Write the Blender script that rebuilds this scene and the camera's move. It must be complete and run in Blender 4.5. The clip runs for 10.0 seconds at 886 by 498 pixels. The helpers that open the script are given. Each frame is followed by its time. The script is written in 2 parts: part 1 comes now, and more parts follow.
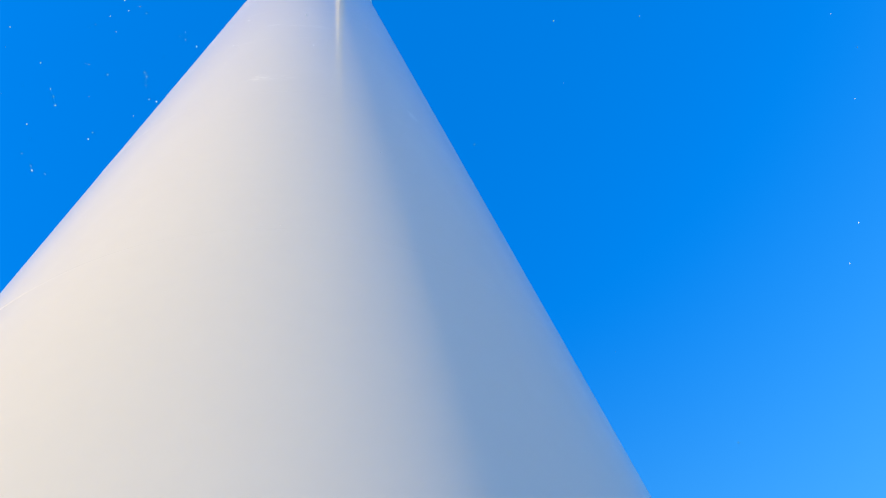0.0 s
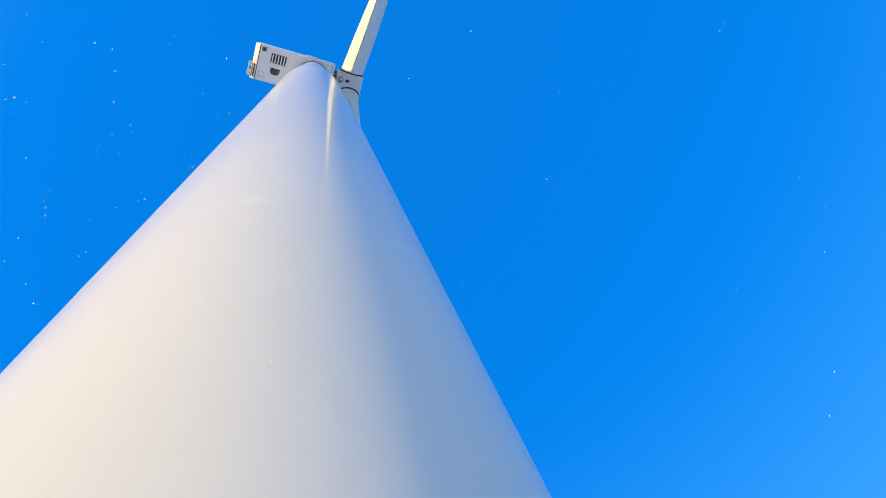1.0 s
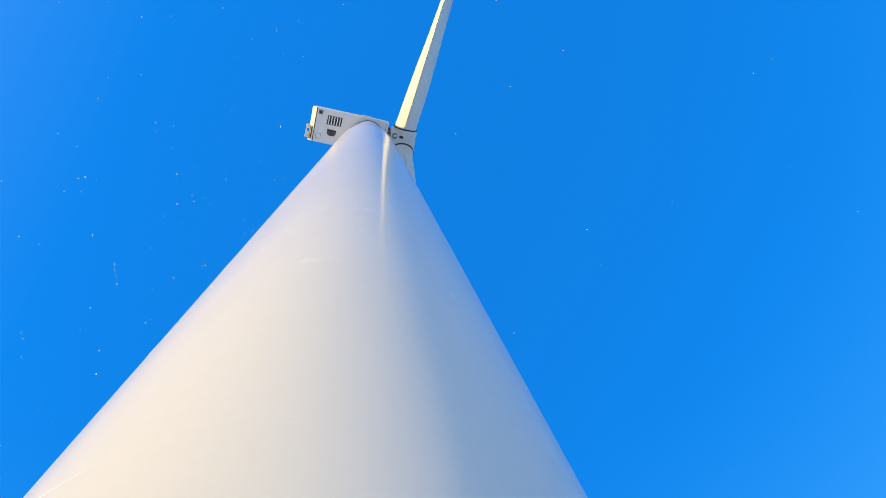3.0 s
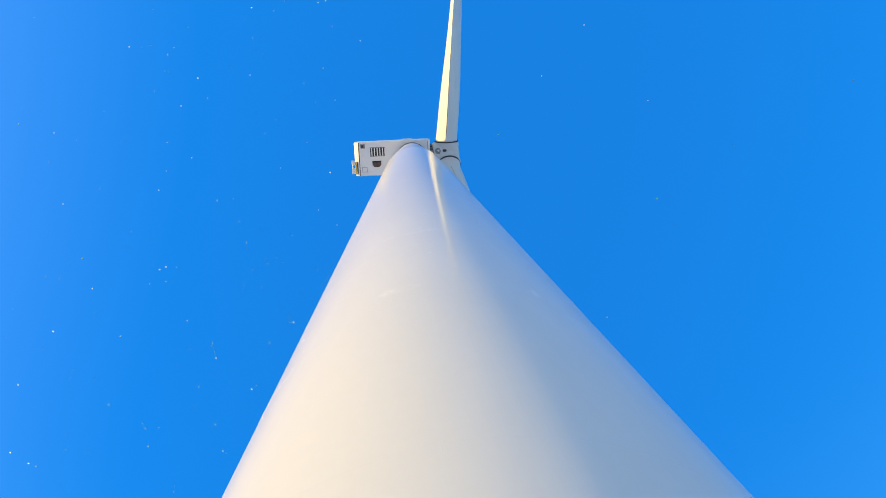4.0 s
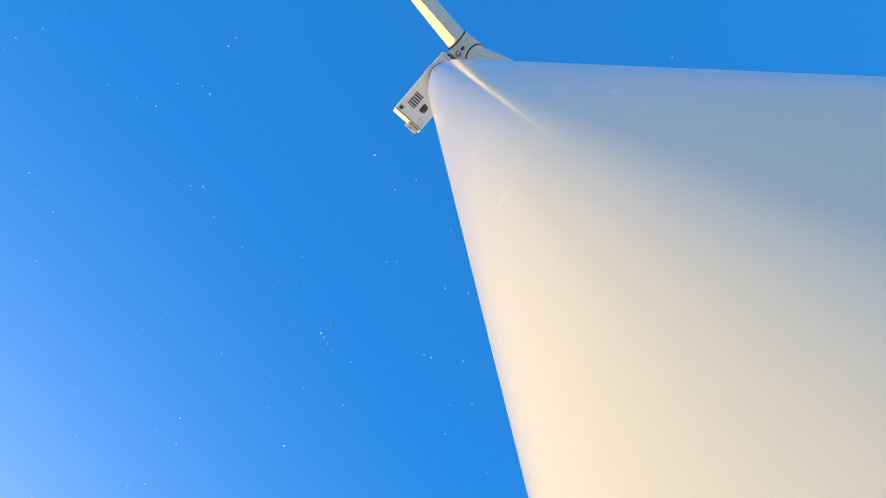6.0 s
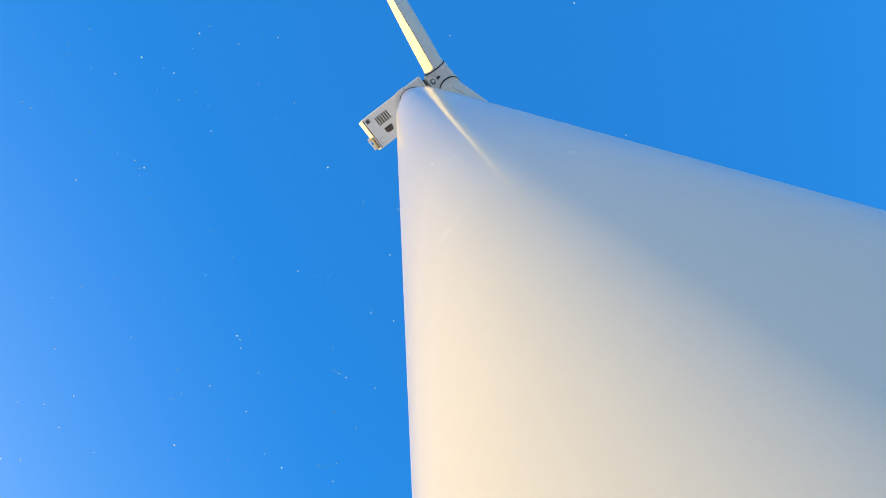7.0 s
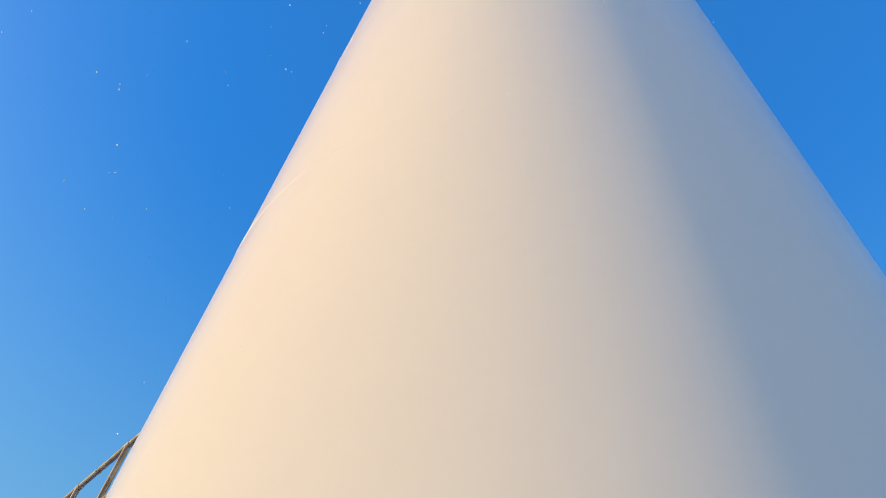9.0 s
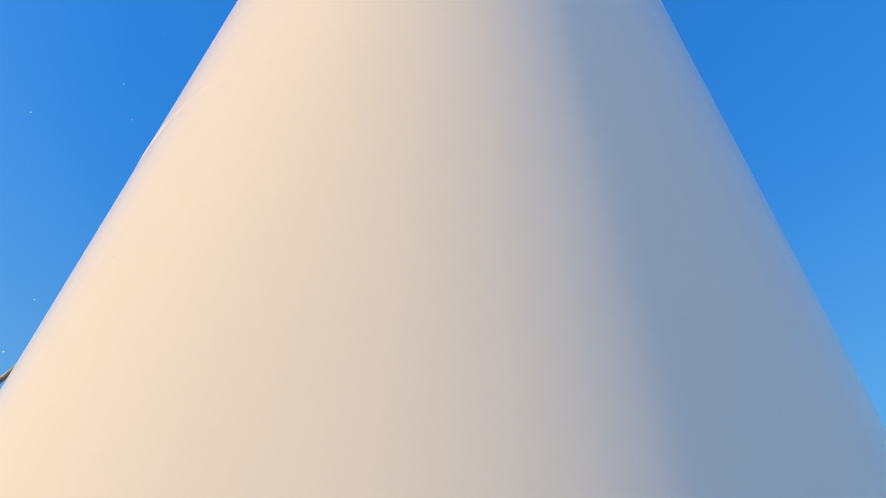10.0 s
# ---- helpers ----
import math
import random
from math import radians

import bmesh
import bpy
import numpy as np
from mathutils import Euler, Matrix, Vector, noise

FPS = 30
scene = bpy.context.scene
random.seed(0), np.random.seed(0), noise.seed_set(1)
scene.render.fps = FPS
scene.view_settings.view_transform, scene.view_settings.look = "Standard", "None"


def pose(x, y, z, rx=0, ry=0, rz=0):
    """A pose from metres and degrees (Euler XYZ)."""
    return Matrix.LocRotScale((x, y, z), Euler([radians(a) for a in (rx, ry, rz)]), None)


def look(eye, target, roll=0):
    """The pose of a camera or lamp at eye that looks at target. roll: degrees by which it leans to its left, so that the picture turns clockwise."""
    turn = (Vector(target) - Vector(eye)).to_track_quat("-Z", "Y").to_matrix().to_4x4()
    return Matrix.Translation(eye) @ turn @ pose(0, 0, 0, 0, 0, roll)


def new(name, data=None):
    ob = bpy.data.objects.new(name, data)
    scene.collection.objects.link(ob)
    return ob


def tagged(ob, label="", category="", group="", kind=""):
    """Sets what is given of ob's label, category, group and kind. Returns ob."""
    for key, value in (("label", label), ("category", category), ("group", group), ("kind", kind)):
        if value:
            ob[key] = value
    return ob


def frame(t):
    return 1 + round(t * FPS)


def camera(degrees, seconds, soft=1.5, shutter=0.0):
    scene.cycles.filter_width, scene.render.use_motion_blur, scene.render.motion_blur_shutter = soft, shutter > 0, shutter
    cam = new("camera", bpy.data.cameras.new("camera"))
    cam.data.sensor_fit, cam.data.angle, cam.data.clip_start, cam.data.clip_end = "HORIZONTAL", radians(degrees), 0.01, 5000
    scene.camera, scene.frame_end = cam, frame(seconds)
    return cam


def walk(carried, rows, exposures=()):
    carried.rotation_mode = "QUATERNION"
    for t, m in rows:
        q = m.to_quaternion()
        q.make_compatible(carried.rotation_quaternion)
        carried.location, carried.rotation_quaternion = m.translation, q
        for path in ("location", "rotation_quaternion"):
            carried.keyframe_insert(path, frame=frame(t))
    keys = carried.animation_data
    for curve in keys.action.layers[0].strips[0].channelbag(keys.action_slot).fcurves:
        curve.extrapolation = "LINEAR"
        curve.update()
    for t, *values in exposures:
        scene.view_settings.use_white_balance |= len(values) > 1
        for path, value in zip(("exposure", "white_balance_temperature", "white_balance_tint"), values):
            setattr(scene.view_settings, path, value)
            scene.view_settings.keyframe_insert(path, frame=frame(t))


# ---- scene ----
# ---- camera ----
LENS = 65.77
ROWS = [
    (0, pose(0.035, -3.500, 1.606, 153.680, 9.096, -7.708)),
    (0.2, pose(0.015, -3.519, 1.644, 154.575, 6.671, -8.656)),
    (0.3, pose(0.020, -3.529, 1.641, 155.744, 6.469, -7.640)),
    (0.5, pose(0.033, -3.548, 1.627, 158.800, 7.383, -7.659)),
    (0.8, pose(-0.014, -3.575, 1.609, 161.410, 9.299, -7.162)),
    (1, pose(-0.039, -3.591, 1.605, 163.012, 9.950, -10.873)),
    (1.3, pose(0.004, -3.610, 1.606, 165.191, 9.405, -9.089)),
    (1.5, pose(0.032, -3.619, 1.606, 166.834, 9.077, -9.710)),
    (2, pose(0.040, -3.629, 1.584, 167.858, 7.177, -7.170)),
    (2.5, pose(-0.000, -3.632, 1.588, 167.315, 5.596, -7.320)),
    (2.7, pose(0.011, -3.628, 1.577, 167.222, 5.820, -7.287)),
    (3.8, pose(0.007, -3.649, 1.570, 170.023, 4.682, 1.269)),
    (4, pose(-0.007, -3.652, 1.574, 169.452, 2.973, 7.804)),
    (4.2, pose(-0.006, -3.650, 1.583, 169.385, 1.999, 15.948)),
    (4.5, pose(0.005, -3.622, 1.595, 166.985, -0.168, 33.838)),
    (4.7, pose(0.029, -3.578, 1.597, 164.050, 0.343, 41.477)),
    (5, pose(0.093, -3.525, 1.598, 162.126, 0.268, 49.523)),
    (5.5, pose(0.179, -3.516, 1.600, 162.659, 2.383, 53.784)),
    (5.7, pose(0.170, -3.506, 1.628, 163.488, 2.294, 53.719)),
    (6.8, pose(0.220, -3.492, 1.606, 165.379, 3.394, 53.062)),
    (7, pose(0.233, -3.499, 1.607, 165.693, 4.053, 42.062)),
    (7.2, pose(0.233, -3.520, 1.607, 167.006, 4.183, 33.076)),
    (7.5, pose(0.230, -3.546, 1.600, 166.818, 5.047, 25.343)),
    (7.8, pose(0.157, -3.547, 1.548, 165.780, 3.670, 17.980)),
    (8, pose(0.094, -3.548, 1.523, 160.508, 0.253, 16.783)),
    (8.2, pose(0.062, -3.565, 1.570, 155.974, -0.423, 10.209)),
    (8.5, pose(0.009, -3.533, 1.638, 152.579, -1.051, -0.248)),
    (8.7, pose(0.009, -3.510, 1.628, 149.505, -0.192, -0.407)),
    (9, pose(0.009, -3.497, 1.611, 142.969, -4.655, 5.868)),
    (9.2, pose(0.015, -3.509, 1.611, 147.104, -4.085, 1.343)),
    (9.5, pose(0.034, -3.531, 1.614, 144.454, -1.729, -4.140)),
    (9.7, pose(0.046, -3.444, 1.596, 142.527, -1.748, -2.600)),
    (10, pose(0.063, -3.453, 1.628, 137.598, -1.373, -0.218)),
]
EXPOSURES = [(0, 1.94, 6000, 12), (1, 1.98, 6100, 12), (2, 1.97, 6350, 11), (2.7, 2.0, 6350, 11), (4, 2.06, 6600, 10), (5, 2.06, 7400, 9), (7.5, 2.11, 7400, 9), (8, 2.05, 7200, 10), (8.5, 2.04, 7500, 13), (9, 1.89, 7600, 16), (10, 1.9, 7450, 17)]
cam = camera(LENS, 10.0, soft=0.6)
walk(cam, ROWS, EXPOSURES)

# ---- world, sun, exposure ----
SUN_EL, SUN_AZ = 11.0, 17.5          # degrees; the sun stands over -x, turned a little towards -y
sun_dir = Vector((-math.cos(radians(SUN_EL)) * math.cos(radians(SUN_AZ)),
                  -math.cos(radians(SUN_EL)) * math.sin(radians(SUN_AZ)),
                  math.sin(radians(SUN_EL))))
world = bpy.data.worlds.new("winter_sky")
scene.world = world
world.use_nodes = True
wn, wl = world.node_tree.nodes, world.node_tree.links
wn.clear()
w_out, w_bg = wn.new("ShaderNodeOutputWorld"), wn.new("ShaderNodeBackground")
w_sky, w_hue = wn.new("ShaderNodeTexSky"), wn.new("ShaderNodeHueSaturation")
w_sky.sky_type, w_sky.sun_disc = "NISHITA", False
w_sky.sun_elevation = radians(SUN_EL)
w_sky.sun_rotation = math.atan2(sun_dir.x, sun_dir.y)
w_sky.altitude, w_sky.air_density, w_sky.dust_density, w_sky.ozone_density = 200, 1.0, 2.4, 3.0
w_hue.inputs["Saturation"].default_value = 1.42
w_hue.inputs["Hue"].default_value = 0.505
w_bg.inputs["Strength"].default_value = 0.15
wl.new(w_sky.outputs[0], w_hue.inputs["Color"])
w_deep = wn.new("ShaderNodeMix")        # the deep even blue of dry winter air
w_deep.data_type = "RGBA"
w_deep.inputs["Factor"].default_value = 0.58
w_deep.inputs["B"].default_value = (0.02, 0.36, 1.31, 1)
wl.new(w_hue.outputs[0], w_deep.inputs["A"])
w_coord, w_axes, w_low, w_haze = (wn.new(k) for k in ("ShaderNodeTexCoord", "ShaderNodeSeparateXYZ", "ShaderNodeMapRange", "ShaderNodeMix"))
w_low.interpolation_type = "SMOOTHSTEP"
w_low.inputs["From Min"].default_value, w_low.inputs["From Max"].default_value = 0.85, 0.0      # pale haze, thicker towards the horizon
w_low.inputs["To Max"].default_value = 0.9
w_haze.data_type = "RGBA"
w_haze.inputs["B"].default_value = (0.36, 0.96, 1.18, 1)
wl.new(w_coord.outputs["Generated"], w_axes.inputs[0])
wl.new(w_axes.outputs["Z"], w_low.inputs["Value"])
wl.new(w_low.outputs[0], w_haze.inputs["Factor"])
wl.new(w_deep.outputs["Result"], w_haze.inputs["A"])
wl.new(w_haze.outputs["Result"], w_bg.inputs["Color"])
wl.new(w_bg.outputs[0], w_out.inputs["Surface"])

sun_data = bpy.data.lights.new("sun", "SUN")
sun_data.energy, sun_data.angle, sun_data.color = 1.62, radians(0.53), (1.0, 0.668, 0.165)
sun = new("sun", sun_data)
sun.matrix_world = look((-60, -9, 40), Vector((-60, -9, 40)) - sun_dir)


# ---- materials ----
def material(name, base, rough=0.5, metal=0.0, spec=0.5, tint=None, tint_scale=2.0, tint_amount=0.5, stretch=(1, 1, 1),
             grain=0.0, grain_scale=60.0, bump=0.0, bump_scale=40.0, rough_var=0.0, coat=0.0, matt=0.0):
    """A painted, metal or mineral surface: base colour, stains at one scale, grain at another, fine relief."""
    m = bpy.data.materials.new(name)
    m.use_nodes = True
    n, l = m.node_tree.nodes, m.node_tree.links
    b = n["Principled BSDF"]
    b.inputs["Metallic"].default_value = metal
    b.inputs["Roughness"].default_value = rough
    b.inputs["Specular IOR Level"].default_value = spec
    b.inputs["Coat Weight"].default_value = coat
    b.inputs["Diffuse Roughness"].default_value = matt
    b.inputs["Coat Roughness"].default_value = 0.12
    coords = n.new("ShaderNodeTexCoord")
    mapping = n.new("ShaderNodeMapping")
    mapping.inputs["Scale"].default_value = stretch
    l.new(coords.outputs["Object"], mapping.inputs["Vector"])
    big = n.new("ShaderNodeTexNoise")
    big.inputs["Scale"].default_value, big.inputs["Detail"].default_value = tint_scale, 4
    l.new(mapping.outputs[0], big.inputs["Vector"])
    ramp = n.new("ShaderNodeMapRange")
    ramp.interpolation_type = "SMOOTHERSTEP"
    ramp.inputs["From Min"].default_value, ramp.inputs["From Max"].default_value = 0.3, 0.75
    ramp.inputs["To Max"].default_value = tint_amount
    l.new(big.outputs["Fac"], ramp.inputs["Value"])
    mix = n.new("ShaderNodeMix")
    mix.data_type = "RGBA"
    mix.inputs["A"].default_value = (*base, 1)
    mix.inputs["B"].default_value = (*(tint or [c * 0.8 for c in base]), 1)
    l.new(ramp.outputs[0], mix.inputs["Factor"])
    colour = mix.outputs["Result"]
    if grain:
        fine = n.new("ShaderNodeTexNoise")
        fine.inputs["Scale"].default_value, fine.inputs["Detail"].default_value = grain_scale, 4
        l.new(coords.outputs["Object"], fine.inputs["Vector"])
        vary = n.new("ShaderNodeMapRange")
        vary.inputs["To Min"].default_value, vary.inputs["To Max"].default_value = 1 - grain, 1 + grain
        l.new(fine.outputs["Fac"], vary.inputs["Value"])
        mul = n.new("ShaderNodeMix")
        mul.data_type, mul.blend_type = "RGBA", "MULTIPLY"
        mul.inputs["Factor"].default_value = 1.0
        l.new(colour, mul.inputs["A"])
        l.new(vary.outputs[0], mul.inputs["B"])
        colour = mul.outputs["Result"]
    l.new(colour, b.inputs["Base Color"])
    if rough_var:
        rr = n.new("ShaderNodeMapRange")
        rr.inputs["To Min"].default_value, rr.inputs["To Max"].default_value = rough - rough_var, rough + rough_var
        l.new(big.outputs["Fac"], rr.inputs["Value"])
        l.new(rr.outputs[0], b.inputs["Roughness"])
    if bump:
        relief = n.new("ShaderNodeTexNoise")
        relief.inputs["Scale"].default_value, relief.inputs["Detail"].default_value = bump_scale, 5
        l.new(coords.outputs["Object"], relief.inputs["Vector"])
        bm_node = n.new("ShaderNodeBump")
        bm_node.inputs["Strength"].default_value, bm_node.inputs["Distance"].default_value = bump, 0.01
        l.new(relief.outputs["Fac"], bm_node.inputs["Height"])
        l.new(bm_node.outputs[0], b.inputs["Normal"])
    return m


TOWER = material("tower_paint", (0.785, 0.77, 0.755), 0.135, spec=0.031, matt=0.65, tint=(0.745, 0.73, 0.715), tint_scale=0.45, tint_amount=0.7,
                 stretch=(1, 1, 0.25), grain=0.012, grain_scale=9, rough_var=0.025)
# the pale colour carries the sun's gleam along the weld seams
SEAM_GLEAM = material("seam_gleam_paint", (0.93, 0.90, 0.84), 0.2, spec=0.4, tint=(0.86, 0.83, 0.78), tint_scale=6, grain=0.02)
BLADE = material("blade_gelcoat", (0.60, 0.585, 0.545), 0.38, tint=(0.54, 0.525, 0.49), tint_scale=0.5, tint_amount=0.5, stretch=(1, 1, 0.3),
                 grain=0.02, grain_scale=6)
RED = material("signal_red_gelcoat", (0.62, 0.045, 0.045), 0.4, tint=(0.52, 0.05, 0.05), tint_scale=0.8, grain=0.03, grain_scale=8)
SHELL = material("nacelle_gelcoat", (0.71, 0.695, 0.655), 0.4, tint=(0.65, 0.635, 0.60), tint_scale=0.7, grain=0.02, grain_scale=8)
SPINNER = material("spinner_gelcoat", (0.56, 0.555, 0.52), 0.42, tint=(0.47, 0.465, 0.44), tint_scale=1.2, grain=0.03, grain_scale=7)
RUBBER = material("dark_seal_rubber", (0.03, 0.03, 0.035), 0.7, grain=0.1)
DARK = material("dark_void_lining", (0.035, 0.035, 0.038), 0.8, grain=0.1)
RUST = material("brown_hatch_leaf", (0.10, 0.06, 0.045), 0.6, tint=(0.05, 0.035, 0.03), tint_scale=3)
# warm low sunlight at the nacelle's rear, put into the base colour
SUN_GOLD = material("sun_gold_paint", (0.62, 0.43, 0.10), 0.5, tint=(0.5, 0.36, 0.12), tint_scale=4)
GREY = material("machinery_grey", (0.22, 0.23, 0.24), 0.45, 0.3, tint=(0.12, 0.12, 0.13), tint_scale=3, grain=0.05)
SMEAR = material("grease_streak", (0.27, 0.26, 0.24), 0.5, tint=(0.45, 0.43, 0.37), tint_scale=4, tint_amount=0.9)
ZINC = material("galvanised_steel", (0.20, 0.20, 0.21), 0.45, 0.35, tint=(0.09, 0.08, 0.08), tint_scale=9, tint_amount=0.8, grain=0.12, grain_scale=80)
CONCRETE = material("foundation_concrete", (0.36, 0.35, 0.33), 0.85, tint=(0.26, 0.25, 0.24), tint_scale=1.5, grain=0.1, grain_scale=40, bump=0.4)
GRASS = material("snow_dusted_grass", (0.80, 0.80, 0.80), 0.8, spec=0.2, tint=(0.68, 0.67, 0.63), tint_scale=0.35, grain=0.04, grain_scale=12,
                bump=0.5, bump_scale=3)
# stone grey chosen for how much light it throws up the lower tower
BOUNCE_STONE = material("bounce_stone", (0.62, 0.63, 0.66), 0.9, spec=0.2, tint=(0.48, 0.49, 0.51), tint_scale=1.2, grain=0.25, grain_scale=25, bump=1.0, bump_scale=22)
CRYSTAL = material("ice_crystal", (0.93, 0.96, 0.97), 0.3, spec=0.6)


# ---- building helpers ----
def mesh_of(bm, name, mat, smooth=True):
    me = bpy.data.meshes.new(name)
    bm.to_mesh(me)
    bm.free()
    me.materials.append(mat)
    if smooth:
        for p in me.polygons:
            p.use_smooth = True
        me.set_sharp_from_angle(angle=radians(38))
    return me


def part(name, bm, mat, parent, label="", m=None, smooth=True):
    """One mesh object under a thing or under a part."""
    ob = new(name, mesh_of(bm, name, mat, smooth))
    ob.parent = parent
    if m is not None:
        ob.matrix_basis = m
    return tagged(ob, label)


def empty(name, m):
    ob = new(name)
    ob.matrix_basis = m
    ob.empty_display_size = 0.2
    return ob


def lathe(profile, seg=64, cap=False):
    """Turns (radius, z) points about the z axis."""
    bm = bmesh.new()
    rings = [[bm.verts.new((r * math.cos(2 * math.pi * i / seg), r * math.sin(2 * math.pi * i / seg), z)) for i in range(seg)] for r, z in profile]
    for a, b in zip(rings, rings[1:]):
        for i in range(seg):
            bm.faces.new((a[i], a[(i + 1) % seg], b[(i + 1) % seg], b[i]))
    if cap:
        bm.faces.new(rings[0][::-1])
        bm.faces.new(rings[-1])
    return bm


def block(x0, x1, y0, y1, z0, z1, bevel=0.01, seg=2):
    bm = bmesh.new()
    bmesh.ops.create_cube(bm, size=1)
    for v in bm.verts:
        v.co = Vector(((x0 + x1) / 2 + v.co.x * (x1 - x0), (y0 + y1) / 2 + v.co.y * (y1 - y0), (z0 + z1) / 2 + v.co.z * (z1 - z0)))
    if bevel:
        bmesh.ops.bevel(bm, geom=bm.edges[:], offset=bevel, segments=seg, affect="EDGES", profile=0.5)
    return bm


def extruded(profile, v0, v1, bevel=0.1, seg=3):
    """A closed (u, z) outline pulled along v from v0 to v1, with rounded edges."""
    bm = bmesh.new()
    f = bm.faces.new([bm.verts.new((u, v0, z)) for u, z in profile])
    got = bmesh.ops.extrude_face_region(bm, geom=[f])
    bmesh.ops.translate(bm, vec=(0, v1 - v0, 0), verts=[g for g in got["geom"] if isinstance(g, bmesh.types.BMVert)])
    bmesh.ops.recalc_face_normals(bm, faces=bm.faces[:])
    bmesh.ops.bevel(bm, geom=bm.edges[:], offset=bevel, segments=seg, affect="EDGES", profile=0.5)
    return bm


def tube(points, radius, seg=14):
    """A round bar through the points, with closed ends."""
    bm = bmesh.new()
    pts = [Vector(p) for p in points]
    rings = []
    for i, p in enumerate(pts):
        d = (pts[min(i + 1, len(pts) - 1)] - pts[max(i - 1, 0)]).normalized()
        side = d.orthogonal().normalized() if i == 0 else (side - d * side.dot(d)).normalized()
        up = d.cross(side)
        rings.append([bm.verts.new(p + radius * (math.cos(2 * math.pi * k / seg) * side + math.sin(2 * math.pi * k / seg) * up)) for k in range(seg)])
    for a, b in zip(rings, rings[1:]):
        for k in range(seg):
            bm.faces.new((a[k], a[(k + 1) % seg], b[(k + 1) % seg], b[k]))
    bm.faces.new(rings[0][::-1])
    bm.faces.new(rings[-1])
    return bm


# ---- ground ----
def build_ground():
    bm = bmesh.new()
    rings, seg = [0.0, 3, 6, 10, 16, 25, 40, 65, 100, 160, 260, 420, 700, 1200, 2200, 4000], 72
    prev = None
    for r in rings:
        if r == 0:
            prev = [bm.verts.new((0, 0, -0.3))]
            continue
        cur = []
        for i in range(seg):
            a = 2 * math.pi * i / seg
            x, y = r * math.cos(a), r * math.sin(a)
            h = noise.noise(Vector((x * 0.05, y * 0.05, 0))) * min(0.25, r * 0.01) + noise.noise(Vector((x * 0.003, y * 0.003, 4))) * min(6, max(0, r - 60) * 0.01)
            cur.append(bm.verts.new((x, y, -0.3 if r < 3.5 else h - 0.05)))
        for i in range(seg):
            j = (i + 1) % seg
            bm.faces.new((prev[0], cur[i], cur[j]) if len(prev) == 1 else (prev[i], cur[i], cur[j], prev[j]))
        prev = cur
    ob = new("ground", mesh_of(bm, "ground", GRASS))
    tagged(ob, "open winter field of grass under thin snow", "ground", kind="structure")


build_ground()
base = new("foundation", mesh_of(lathe([(0.01, 0.12), (2.75, 0.12), (2.8, 0.07), (2.8, -0.6), (0.01, -0.6)], 72), "foundation", CONCRETE))
tagged(base, "round grey concrete foundation collar under the tower", "foundation", kind="structure")

# unseen apron, added to set the light bounced onto the lower tower
apron = new("bounce_apron", mesh_of(lathe([(2.81, -0.5), (2.81, 0.08), (9.5, 0.07), (10.6, -0.3)], 96), "bounce_apron", BOUNCE_STONE))
tagged(apron, "unseen pale crushed-stone apron, added to set the bounce light on the tower's foot", "gravel", kind="structure")

# ---- tower ----
TOP_Z, TOP_R = 70.75, 1.5
WELDS = [1.85 + 2.85 * i for i in range(24)]


def tower_radius(z):
    """Almost straight below, drawn in towards the top."""
    if z < 46:
        return 2.1 - 0.002 * (z - 1.6)
    k = (z - 46) / (TOP_Z - 46)
    return (2.1 - 0.002 * 44.4) * (1 - k) + TOP_R * k


def ridge(z, high, wide, az0, az1):
    """A low rounded ridge round part of the shell, from az0 to az1 degrees, that rises slowly out of the paint at its ends."""
    bm, rows, n, r = bmesh.new(), [], 72, tower_radius(z)
    for i in range(n + 1):
        a = radians(az0 + (az1 - az0) * i / n)
        k = min(1.0, i / 14, (n - i) / 14)
        rows.append([bm.verts.new(((r + d) * math.sin(a), -(r + d) * math.cos(a), z - 0.12 + e * wide * (0.4 + 0.6 * k)))
                     for d, e in ((-0.002, -1), (high * 0.7 * k, -0.55), (high * k, 0), (high * 0.7 * k, 0.55), (-0.002, 1))])
    for a, b in zip(rows, rows[1:]):
        for i in range(4):
            bm.faces.new((a[i], a[i + 1], b[i + 1], b[i]))
    bmesh.ops.recalc_face_normals(bm, faces=bm.faces[:])
    return bm


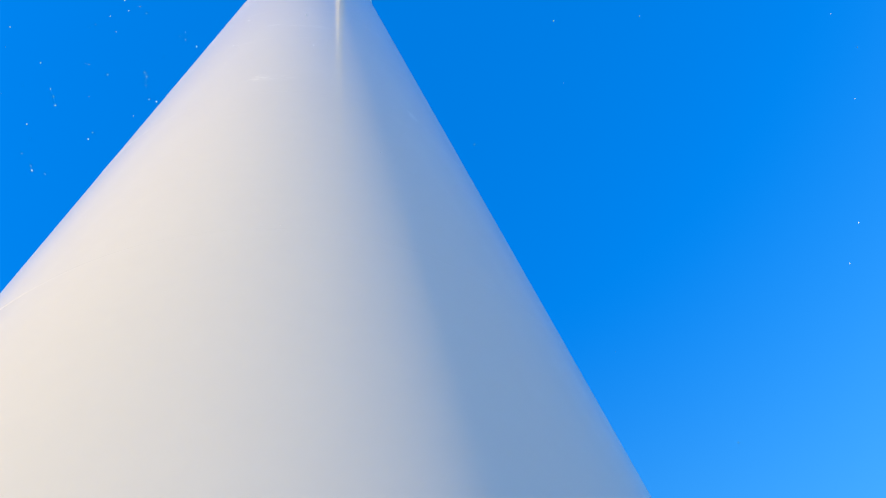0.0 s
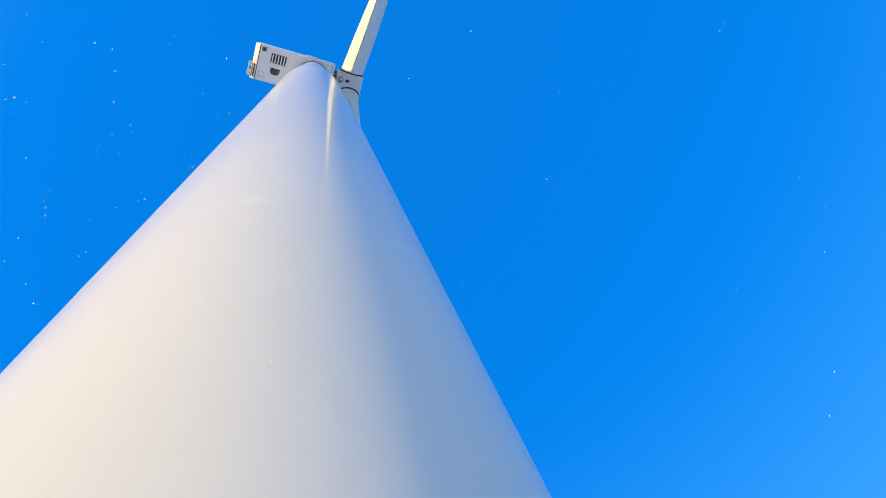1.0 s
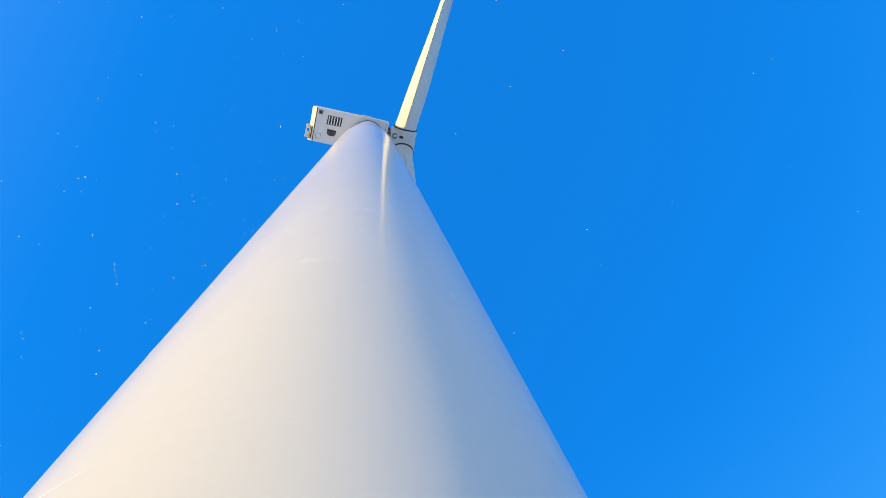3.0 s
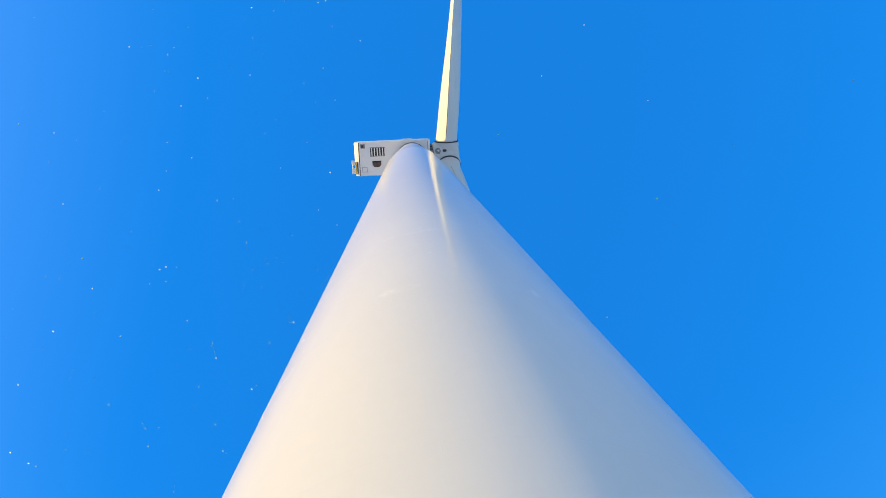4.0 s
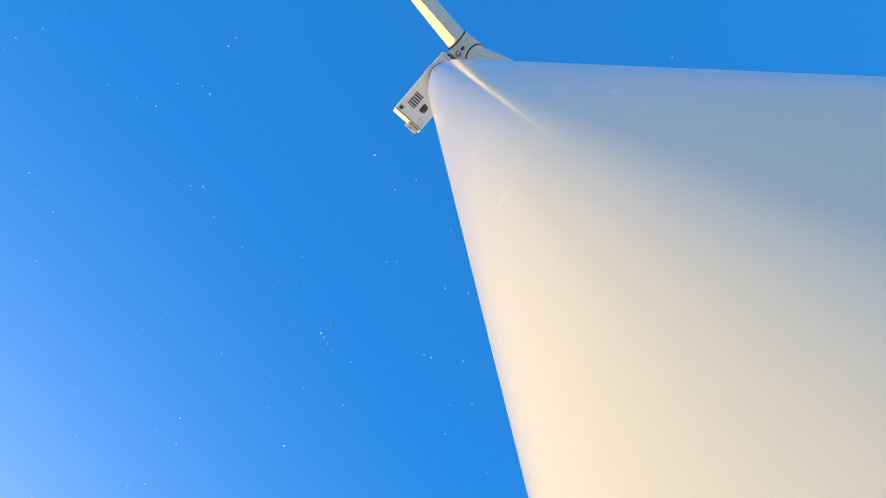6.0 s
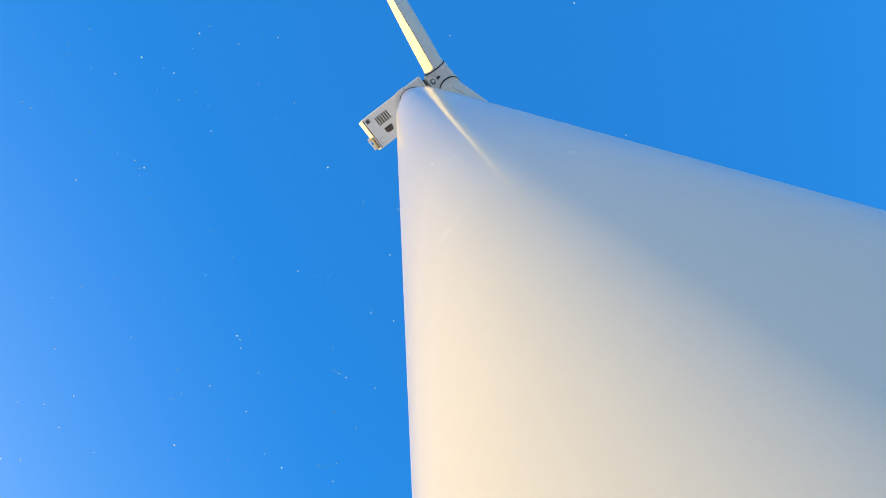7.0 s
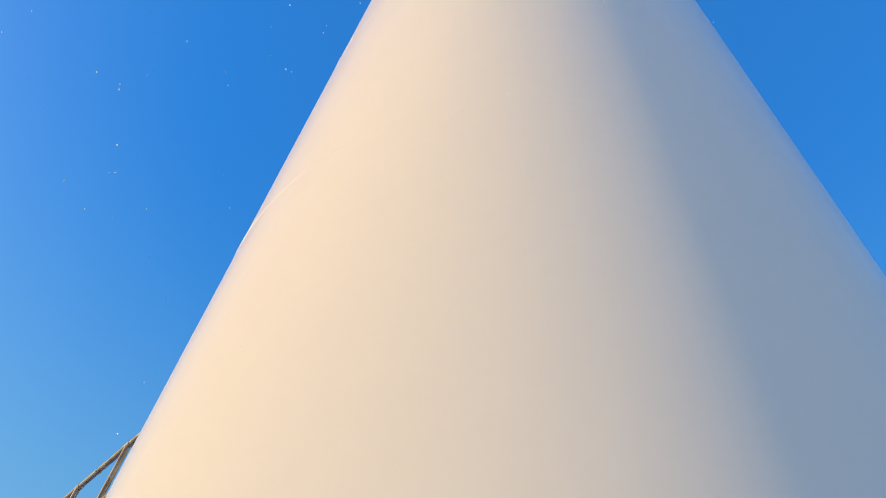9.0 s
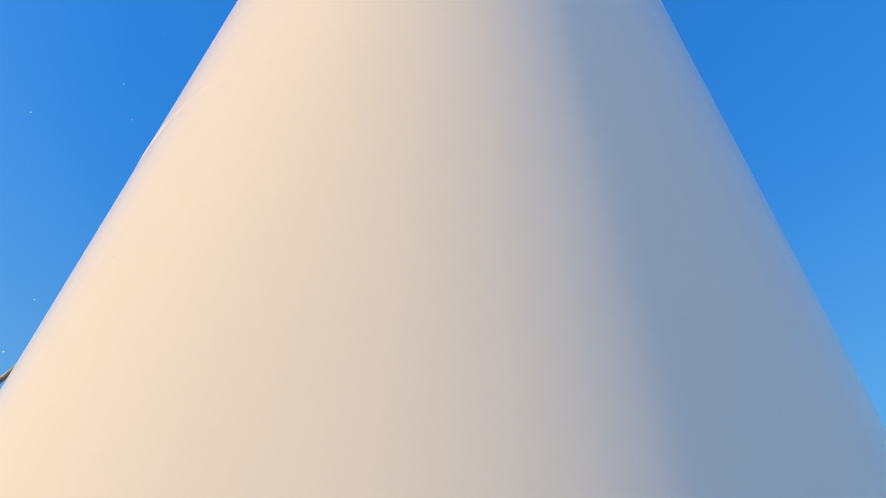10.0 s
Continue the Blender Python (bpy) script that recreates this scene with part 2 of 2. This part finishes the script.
def build_tower():
    tower = empty("tower", pose(0, 0, 0.12))
    tagged(tower, "tall light grey painted tubular steel turbine tower with faint weld seams", "tower")
    edges = [0.12] + WELDS + [TOP_Z]
    for z0, z1 in zip(edges, edges[1:]):
        steps = 4
        prof = [(tower_radius(z0 + (z1 - z0) * i / steps), z0 + (z1 - z0) * i / steps - 0.12) for i in range(steps + 1)]
        part("tower_ring", lathe(prof, 160), TOWER, tower)
    for z in WELDS:
        r = tower_radius(z)
        h, w = 0.0004, 0.012
        part("weld_seam", lathe([(r - 0.001, z - 0.12 - w), (r + h * 0.75, z - 0.12 - w / 2), (r + h, z - 0.12), (r + h * 0.75, z - 0.12 + w / 2), (r - 0.001, z - 0.12 + w)], 160), TOWER, tower,
             "slightly raised painted weld bead")
    # sun gleam on the sunward seams, put in as thin pale raised ridges, the lowest most of all
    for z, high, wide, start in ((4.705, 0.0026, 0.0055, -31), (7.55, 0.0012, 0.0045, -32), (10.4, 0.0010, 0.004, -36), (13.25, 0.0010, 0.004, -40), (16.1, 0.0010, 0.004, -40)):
        part("seam_gleam", ridge(z, high, wide, start, -128), SEAM_GLEAM, tower, "thin ridge of a weld seam, its sunlit gleam put in as pale colour")
    part("yaw_ring", lathe([(TOP_R - 0.3, TOP_Z - 0.12), (TOP_R + 0.05, TOP_Z - 0.12), (TOP_R + 0.06, TOP_Z), (TOP_R - 0.02, TOP_Z + 0.04), (TOP_R - 0.02, TOP_Z + 0.36)], 96), RUBBER, tower,
         "dark ring under the nacelle")
    return tower


tower = build_tower()


def add_scuffs(mat, marks):
    """Pale rubbed smudges in the paint: (azimuth, height, half width, half height, strength)."""
    n, l = mat.node_tree.nodes, mat.node_tree.links
    b = n["Principled BSDF"]
    colour = b.inputs["Base Color"].links[0].from_socket
    coords = n.new("ShaderNodeTexCoord")
    fleck = n.new("ShaderNodeTexNoise")
    fleck.inputs["Scale"].default_value, fleck.inputs["Detail"].default_value = 22, 4
    l.new(coords.outputs["Object"], fleck.inputs["Vector"])
    edge = n.new("ShaderNodeMapRange")
    edge.inputs["From Min"].default_value, edge.inputs["From Max"].default_value = 0.42, 0.66
    l.new(fleck.outputs["Fac"], edge.inputs["Value"])
    for az, z, w, h, strength in marks:
        r = tower_radius(z)
        off = n.new("ShaderNodeVectorMath")
        off.operation = "SUBTRACT"
        off.inputs[1].default_value = (r * math.sin(radians(az)), -r * math.cos(radians(az)), z - 0.12)
        l.new(coords.outputs["Object"], off.inputs[0])
        size = n.new("ShaderNodeVectorMath")
        size.operation = "MULTIPLY"
        size.inputs[1].default_value = (1 / w, 1 / w, 1 / h)
        l.new(off.outputs[0], size.inputs[0])
        length = n.new("ShaderNodeVectorMath")
        length.operation = "LENGTH"
        l.new(size.outputs[0], length.inputs[0])
        fade = n.new("ShaderNodeMapRange")
        fade.interpolation_type = "SMOOTHSTEP"
        fade.inputs["From Min"].default_value, fade.inputs["From Max"].default_value = 1.0, 0.25
        fade.inputs["To Max"].default_value = strength
        l.new(length.outputs["Value"], fade.inputs["Value"])
        amount = n.new("ShaderNodeMath")
        amount.operation = "MULTIPLY"
        l.new(fade.outputs[0], amount.inputs[0])
        l.new(edge.outputs[0], amount.inputs[1])
        mix = n.new("ShaderNodeMix")
        mix.data_type = "RGBA"
        mix.inputs["B"].default_value = (0.93, 0.915, 0.88, 1)
        l.new(amount.outputs[0], mix.inputs["Factor"])
        l.new(colour, mix.inputs["A"])
        colour = mix.outputs["Result"]
    l.new(colour, b.inputs["Base Color"])


add_scuffs(TOWER, [(-12.2, 8.15, 0.11, 0.18, 0.65), (-9.0, 8.1, 0.30, 0.18, 0.3), (28.8, 8.06, 0.09, 0.20, 0.9), (2.9, 11.4, 0.20, 0.16, 0.7),
                   (-3.5, 11.35, 0.26, 0.12, 0.45), (-7.7, 21.0, 0.16, 0.4, 0.6), (-14.0, 11.5, 0.16, 0.10, 0.5)])

# ---- nacelle ----
YAW = 5.2
NZ = 71.1                            # underside of the nacelle


def build_nacelle():
    nac = empty("nacelle", pose(0, 0, NZ, 0, 0, YAW))
    tagged(nac, "boxy off-white turbine nacelle with vents and hatches in its underside", "nacelle")
    v0, v1 = -1.80, 1.58
    outline = [(-5.28, 0.0), (-5.78, 0.42), (-5.78, 3.0), (-5.4, 3.45), (1.2, 3.55), (1.85, 3.1), (1.85, 0.16), (1.72, 0.0)]
    part("shell", extruded(outline, v0, v1, 0.09), SHELL, nac)
    # shadow gaps round the underside panel
    part("seam_strip", block(-5.33, -5.25, v0 + 0.06, v1 - 0.06, -0.014, 0.05, 0.004, 1), RUST, nac, "brown joint across the rear edge")
    part("seam_strip", block(1.60, 1.64, v0 + 0.14, v1 - 0.14, -0.006, 0.05, 0.002, 1), GREY, nac, "grey joint near the rotor")
    part("floor_panel", block(-5.22, 1.58, v0 + 0.03, v1 - 0.03, -0.012, 0.04, 0.01), SHELL, nac)
    # square inspection hatch near the rear corner
    hatch = part("hatch", block(-5.10, -4.66, -1.60, -1.17, -0.04, 0.0, 0.008), GREY, nac, "small dark square inspection hatch")
    part("hatch_cover", block(-5.02, -4.80, -1.50, -1.24, -0.06, -0.038, 0.006), RUBBER, hatch)
    # louvred vent
    vent = part("vent", block(-4.16, -2.74, -1.18, -0.38, -0.028, 0.0, 0.004), DARK, nac, "dark louvred vent with pale slats")
    for u in (-4.05, -3.78, -3.51, -3.24, -2.97):
        part("slat", block(u, u + 0.10, -1.18, -0.38, -0.075, -0.026, 0.008), SHELL, vent)
    for v in (-1.24, -0.40):
        part("vent_rim", block(-4.20, -2.69, v, v + 0.07, -0.07, -0.022, 0.006), GREY, vent)
    # crane hatch
    port = part("crane_hatch", block(-4.10, -3.02, 0.02, 0.80, -0.030, 0.0, 0.012), SHELL, nac, "dark hatch with brown leaf and rounded corners")
    bm = bmesh.new()
    out = [(-4.0, 0.12), (-3.12, 0.12), (-3.12, 0.48), (-3.28, 0.72), (-3.84, 0.72), (-4.0, 0.48)]
    top = [bm.verts.new((u, v, -0.047)) for u, v in out]
    low = [bm.verts.new((u, v, -0.075)) for u, v in out]
    bm.faces.new(low[::-1])
    for i in range(6):
        bm.faces.new((top[i], top[(i + 1) % 6], low[(i + 1) % 6], low[i]))
    part("hatch_leaf", bm, RUST, port, "brown hatch leaf", smooth=False)
    part("hatch_bar", block(-3.60, -3.52, 0.12, 0.72, -0.095, -0.07, 0.006), DARK, port)
    part("hatch_bar", block(-4.0, -3.12, 0.12, 0.28, -0.095, -0.07, 0.006), DARK, port)
    # pale service cover: four thin edges
    cover = part("service_cover", block(-5.02, -4.58, 0.72, 1.16, -0.034, 0.0, 0.006), SHELL, nac, "pale square service cover")
    for a in ((-5.05, -5.02, 0.69, 1.19), (-4.58, -4.55, 0.69, 1.19), (-5.02, -4.58, 0.69, 0.72), (-5.02, -4.58, 1.16, 1.19)):
        part("cover_edge", block(*a, -0.03, 0.0, 0.003, 1), GREY, cover)
    # small fairing on the side wall
    part("side_fairing", block(-0.95, 0.05, v0 - 0.13, v0 + 0.05, 0.25, 0.75, 0.05), SHELL, nac)
    # rear: a bar coloured as the low sun's gold over a dark slit in the slanting rear panel, and two steps
    part("sun_gold_bar", block(-5.74, -5.60, 0.12, 1.40, 0.14, 0.26, 0.02), SUN_GOLD, nac, "bar with the low sun's gold put into its colour")
    part("rear_slit", block(-5.56, -5.46, 0.18, 1.34, 0.10, 0.20, 0.02), RUST, nac, "dark brown slit in the slanting rear panel")
    step = part("rear_step", block(-6.12, -5.74, 0.02, 0.46, 0.50, 0.66, 0.03), SHELL, nac, "light step bracket at the rear wall")
    part("step_pad", block(-6.08, -5.80, 0.08, 0.40, 0.66, 0.69, 0.01), GREY, step)
    step = part("rear_step", block(-6.12, -5.74, 0.78, 1.36, 0.50, 0.66, 0.03), SHELL, nac, "light step bracket at the rear wall")
    part("step_pad", block(-6.08, -5.80, 0.84, 1.30, 0.66, 0.69, 0.01), GREY, step)
    part("step_bar", tube([(-6.05, 0.02, 0.58), (-6.05, 1.36, 0.58)], 0.05), SHELL, nac)
    return nac


nacelle = build_nacelle()

# ---- rotor ----
TILT, HUB_U, HUB_Z = 5.0, 3.42, NZ + 1.75
ROTOR_ANGLE = 143.0                  # degrees from straight up towards +y, growing as the rotor turns
LENGTH = 49.6


def rotor_matrix():
    c, s, ct, st = math.cos(radians(YAW)), math.sin(radians(YAW)), math.cos(radians(TILT)), math.sin(radians(TILT))
    n, e1 = Vector((ct * c, ct * s, st)), Vector((-s, c, 0))
    e2 = n.cross(e1)
    m = Matrix((n, e1, e2)).transposed().to_4x4()
    m.translation = (HUB_U * c, HUB_U * s, HUB_Z)
    return m


def table(rows, x):
    """Reads (x, value) rows in between."""
    for (x0, a), (x1, b) in zip(rows, rows[1:]):
        if x <= x1:
            k = min(max((x - x0) / (x1 - x0), 0), 1)
            return a + (b - a) * k
    return rows[-1][1]


CHORD = [(1.4, 2.3), (2.3, 2.3), (8.8, 3.2), (12, 3.1), (16, 2.8), (22, 2.35), (30, 1.85), (38, 1.42), (45, 1.02), (47.5, 0.8), (48.8, 0.55), (49.4, 0.3), (49.6, 0.1)]
THICK = [(1.4, 1.0), (1.55, 1.0), (1.85, 0.955), (2.3, 0.93), (8.8, 0.53), (12, 0.43), (16, 0.35), (22, 0.28), (30, 0.22), (49.6, 0.17)]
TWIST = [(1.7, 12), (7, 15), (14, 17), (20, 14), (30, 8), (40, 3), (49.6, 0)]


def forward(rho):
    """How far the blade stands ahead of the rotor plane: coned forward, bent back towards the tip."""
    return 0.1177 * rho - 0.00107 * rho * rho


def section(rho, n=40):
    """One blade section: local x upwind, y towards the leading edge, z along the span."""
    c, t, tw = table(CHORD, rho), table(THICK, rho), radians(table(TWIST, rho))
    w = min(max((t - 0.50) / 0.50, 0), 1) ** 30
    pts = []
    for i in range(n):
        a = 2 * math.pi * i / n
        x = 0.5 * (1 - math.cos(a))
        yt = 5 * t * (0.2969 * math.sqrt(x) - 0.126 * x - 0.3516 * x * x + 0.2843 * x ** 3 - 0.1026 * x ** 4) * c
        camber = 0.01 * 4 * x * (1 - x) * c
        fx = -camber - (yt if a < math.pi else -yt)
        fy = (0.32 - x) * c
        gx, gy = -math.sin(a) * c * t * 0.5, math.cos(a) * c * 0.5
        px, py = fx * (1 - w) + gx * w, fy * (1 - w) + gy * w
        pts.append(Vector((px * math.cos(tw) + py * math.sin(tw) + forward(rho), py * math.cos(tw) - px * math.sin(tw), rho)))
    return pts


def loft(r0, r1, steps, close_end=False, power=1.0):
    bm = bmesh.new()
    rings = [[bm.verts.new(p) for p in section(r0 + (r1 - r0) * (i / steps) ** power)] for i in range(steps + 1)]
    for a, b in zip(rings, rings[1:]):
        for i in range(len(a)):
            j = (i + 1) % len(a)
            bm.faces.new((a[i], a[j], b[j], b[i]))
    if close_end:
        bm.faces.new(rings[-1])
    bmesh.ops.recalc_face_normals(bm, faces=bm.faces[:])
    return bm


def streak(points, width):
    """A thin dark run along the blade's skin: (span, place round the section) points."""
    bm = bmesh.new()
    prev = None
    rows = []
    for (ra, ka), (rb, kb) in zip(points, points[1:]):
        for s in range(6):
            rows.append((ra + (rb - ra) * s / 6, ka + (kb - ka) * s / 6))
    rows.append(points[-1])
    for rho, k in rows:
        sec = section(rho, 80)
        mid = sum(sec, Vector()) / 80
        i = int(k * 80)
        f = k * 80 - i
        p = sec[i % 80].lerp(sec[(i + 1) % 80], f)
        tan = (sec[(i + 1) % 80] - sec[i % 80]).normalized()
        outw = Vector((tan.y, -tan.x, 0))
        if outw.dot(p - mid) < 0:
            outw = -outw
        wid = width * (0.7 + 0.6 * abs(noise.noise(Vector((rho * 2.1, k * 9, 0)))))
        cur = [bm.verts.new(p + outw * 0.006 - tan * wid), bm.verts.new(p + outw * 0.012), bm.verts.new(p + outw * 0.006 + tan * wid)]
        if prev:
            bm.faces.new((prev[0], prev[1], cur[1], cur[0]))
            bm.faces.new((prev[1], prev[2], cur[2], cur[1]))
        prev = cur
    return bm


def ring_at(rho, out, height):
    """The dark seal round a blade's root."""
    bm = bmesh.new()
    rows = []
    for r, d in ((rho, -0.02), (rho, out), (rho + height, out), (rho + height, -0.02)):
        sec = section(r, 56)
        mid = sum(sec, Vector()) / 56
        rows.append([bm.verts.new(p + (p - mid).normalized() * d) for p in sec])
    for a, b in zip(rows, rows[1:]):
        for i in range(56):
            bm.faces.new((a[i], a[(i + 1) % 56], b[(i + 1) % 56], b[i]))
    bmesh.ops.recalc_face_normals(bm, faces=bm.faces[:])
    return bm


def build_rotor():
    rotor = empty("rotor", rotor_matrix())
    tagged(rotor, "three-bladed white rotor with red tip bands, standing still", "rotor")
    turn_x = pose(0, 0, 0, 0, 90, 0)
    hub = part("hub", lathe([(0.9, -1.32), (1.30, -1.30), (1.42, -1.15), (1.45, -0.6), (1.45, 0.75), (1.40, 1.0), (1.22, 1.22), (0.8, 1.36), (0.35, 1.42), (0.01, 1.43)], 72),
               SPINNER, rotor, "light grey spinner", turn_x)
    part("shaft_collar", lathe([(0.5, -2.0), (1.05, -2.0), (1.05, -1.55), (1.16, -1.55), (1.16, -1.40), (1.02, -1.40), (1.02, -1.2), (0.5, -1.2)], 48), GREY, rotor, "dark main shaft collar", turn_x)
    for i in range(18):
        a = 2 * math.pi * i / 18
        part("collar_bolt", block(-1.57, -1.38, -0.06, 0.06, 1.10, 1.22, 0.015), RUBBER, rotor, m=Matrix.Rotation(a, 4, "X"))
    blade_mesh = mesh_of(loft(1.40, 37.7, 110, power=1.7), "blade", BLADE)
    meshes = {"red_band": mesh_of(loft(37.7, 41.65, 12), "red_band", RED), "white_band": mesh_of(loft(41.65, 45.6, 12), "white_band", BLADE),
              "red_tip": mesh_of(loft(45.6, LENGTH, 30, True), "red_tip", RED), "root_seal": mesh_of(ring_at(1.45, 0.05, 0.11), "root_seal", RUBBER)}
    streaks = [mesh_of(streak([(2.5, 0.125), (4.5, 0.108), (6.5, 0.094), (9.0, 0.083), (11, 0.075)], 0.055), "grease_streak", SMEAR),
               mesh_of(streak([(2.6, 0.03), (3.6, 0.026), (4.8, 0.028)], 0.04), "grease_streak", SMEAR)]
    edge_mesh = mesh_of(streak([(2.2, 0.5), (6, 0.5), (12, 0.5), (20, 0.5), (28, 0.5), (37.6, 0.5)], 0.03), "trailing_edge", RUST)
    for k in range(3):
        spin = Matrix.Rotation(radians(-(ROTOR_ANGLE + 120 * k)), 4, "X")
        stub = part("blade_socket", lathe([(1.22, 0.6), (1.27, 1.1), (1.25, 1.36), (1.20, 1.43), (1.0, 1.44)], 56), SPINNER, rotor, "light grey blade socket", spin @ pose(forward(1.4), 0, 0))
        blade = new("blade", blade_mesh)
        blade.parent, blade.matrix_basis = rotor, spin
        tagged(blade, "long tapered off-white blade with grease streaks near its root")
        for name, me in meshes.items():
            ob = new(name, me)
            ob.parent = blade
        edge = new("trailing_edge", edge_mesh)
        edge.parent = blade
        tagged(edge, "thin brown worn trailing edge")
        for me in streaks:
            ob = new("grease_streak", me)
            ob.parent = blade
    # round cover and dark plate on the hub between two sockets
    for a in (ROTOR_ANGLE + 60, ROTOR_ANGLE + 180, ROTOR_ANGLE + 300):
        spin = Matrix.Rotation(radians(-a), 4, "X")
        cap = part("round_cover", lathe([(0.01, 1.50), (0.2, 1.50), (0.24, 1.48), (0.26, 1.42), (0.34, 1.42), (0.34, 1.38)], 28), GREY, rotor, "round grey cover", spin @ pose(-0.85, 0, 0))
        part("cover_hub", lathe([(0.01, 1.56), (0.09, 1.56), (0.11, 1.50)], 20), SHELL, cap)
        part("dark_plate", block(-0.42, -0.02, -0.14, 0.14, 1.43, 1.475, 0.02), RUBBER, rotor, "small dark plate", spin)
    return rotor


rotor = build_rotor()


# ---- entrance landing ----
LAND_Z, RAIL_Z = 3.53, 4.592
out_dir = Vector((-0.765, 0.644, 0)).normalized()
side_dir = Vector((-out_dir.y, out_dir.x, 0))


def build_landing():
    m = Matrix((out_dir, side_dir, Vector((0, 0, 1)))).transposed().to_4x4()
    land = empty("entrance_landing", m)
    tagged(land, "galvanised steel entrance landing with tubular handrails beside the tower", "landing")
    x0, x1, w = 2.12, 4.4, 1.62
    floor = part("deck_frame", block(x0, x1, -w, w, LAND_Z - 0.16, LAND_Z - 0.04, 0.01), ZINC, land)
    for i in range(26):
        y = -w + 0.06 + i * (2 * w - 0.12) / 25
        part("grating_bar", block(x0 + 0.02, x1 - 0.02, y - 0.015, y + 0.015, LAND_Z - 0.04, LAND_Z, 0.003, 1), ZINC, land)
    posts = (RAIL_X1, RAIL_X2, RAIL_X2 + (RAIL_X2 - RAIL_X1))
    for sgn in (1, -1):
        y = sgn * RAIL_W
        rail = part("handrail", tube([(2.0, y, RAIL_Z), (x1, y, RAIL_Z)], 0.021), ZINC, land)
        for x in posts:
            part("sleeve", tube([(x - 0.05, y, RAIL_Z), (x + 0.05, y, RAIL_Z)], 0.025), ZINC, rail)
        part("sleeve", tube([(posts[0] + 0.48, y, RAIL_Z), (posts[0] + 0.50, y, RAIL_Z)], 0.024), ZINC, rail)
        part("mid_rail", tube([(2.0, y, RAIL_Z - 0.5), (x1, y, RAIL_Z - 0.5)], 0.020), ZINC, land)
        for x in posts:
            post = part("post", tube([(x, y, LAND_Z - 0.1), (x, y, RAIL_Z)], 0.021), ZINC, land)
            part("clamp", tube([(x, y, RAIL_Z - 0.54), (x, y, RAIL_Z - 0.46)], 0.030), ZINC, post)
        for x in (2.7, x1 - 0.1):
            part("leg", block(x - 0.05, x + 0.05, y * 0.9 - 0.05, y * 0.9 + 0.05, -0.3, LAND_Z - 0.15, 0.008), ZINC, land)
    # flight of steps down from the outer edge
    n = 21
    for i in range(n):
        z = LAND_Z - (i + 1) * LAND_Z / (n + 1)
        part("tread", block(x1 + i * 0.23, x1 + i * 0.23 + 0.26, -0.5, 0.5, z - 0.03, z, 0.005, 1), ZINC, land)
    for y in (-0.53, 0.53):
        part("stringer", tube([(x1 - 0.05, y, LAND_Z - 0.1), (x1 + n * 0.23 + 0.2, y, -0.2)], 0.06), ZINC, land)


RAIL_W, RAIL_X1, RAIL_X2 = 1.59, 2.58, 3.42
build_landing()


# ---- drifting ice crystals ----
def build_crystals():
    rnd = random.Random(11)
    verts, faces = [], []
    while len(faces) < 8 * 700:
        # more of them on the sunward side
        a = radians(rnd.uniform(-180, 180))
        z = rnd.uniform(2.2, 9.0)
        d = rnd.uniform(0.8, 4.5)
        x, y = d * math.cos(a), -3.5 + d * math.sin(a)
        if rnd.random() > (0.85 if x < -0.3 else 0.12) or math.hypot(x, y) < 2.25 or (abs(x) < 0.5 and abs(y + 3.5) < 0.5):
            continue
        s = rnd.uniform(0.35, 1.0) ** 2 * 0.0017 * (math.hypot(d, z - 1.6) ** 0.75)
        o = len(verts)
        sx, sy, sz = (s * rnd.uniform(0.7, 1.4) for _ in range(3))
        verts += [(x + sx, y, z), (x - sx, y, z), (x, y + sy, z), (x, y - sy, z), (x, y, z + sz), (x, y, z - sz)]
        faces += [tuple(o + k for k in f) for f in ((0, 2, 4), (2, 1, 4), (1, 3, 4), (3, 0, 4), (2, 0, 5), (1, 2, 5), (3, 1, 5), (0, 3, 5))]
    me = bpy.data.meshes.new("ice_crystals")
    me.from_pydata(verts, [], faces)
    me.materials.append(CRYSTAL)
    tagged(new("ice_crystals", me), "sparse tiny white ice crystals drifting in the air", "ice crystals", kind="stuff")


build_crystals()
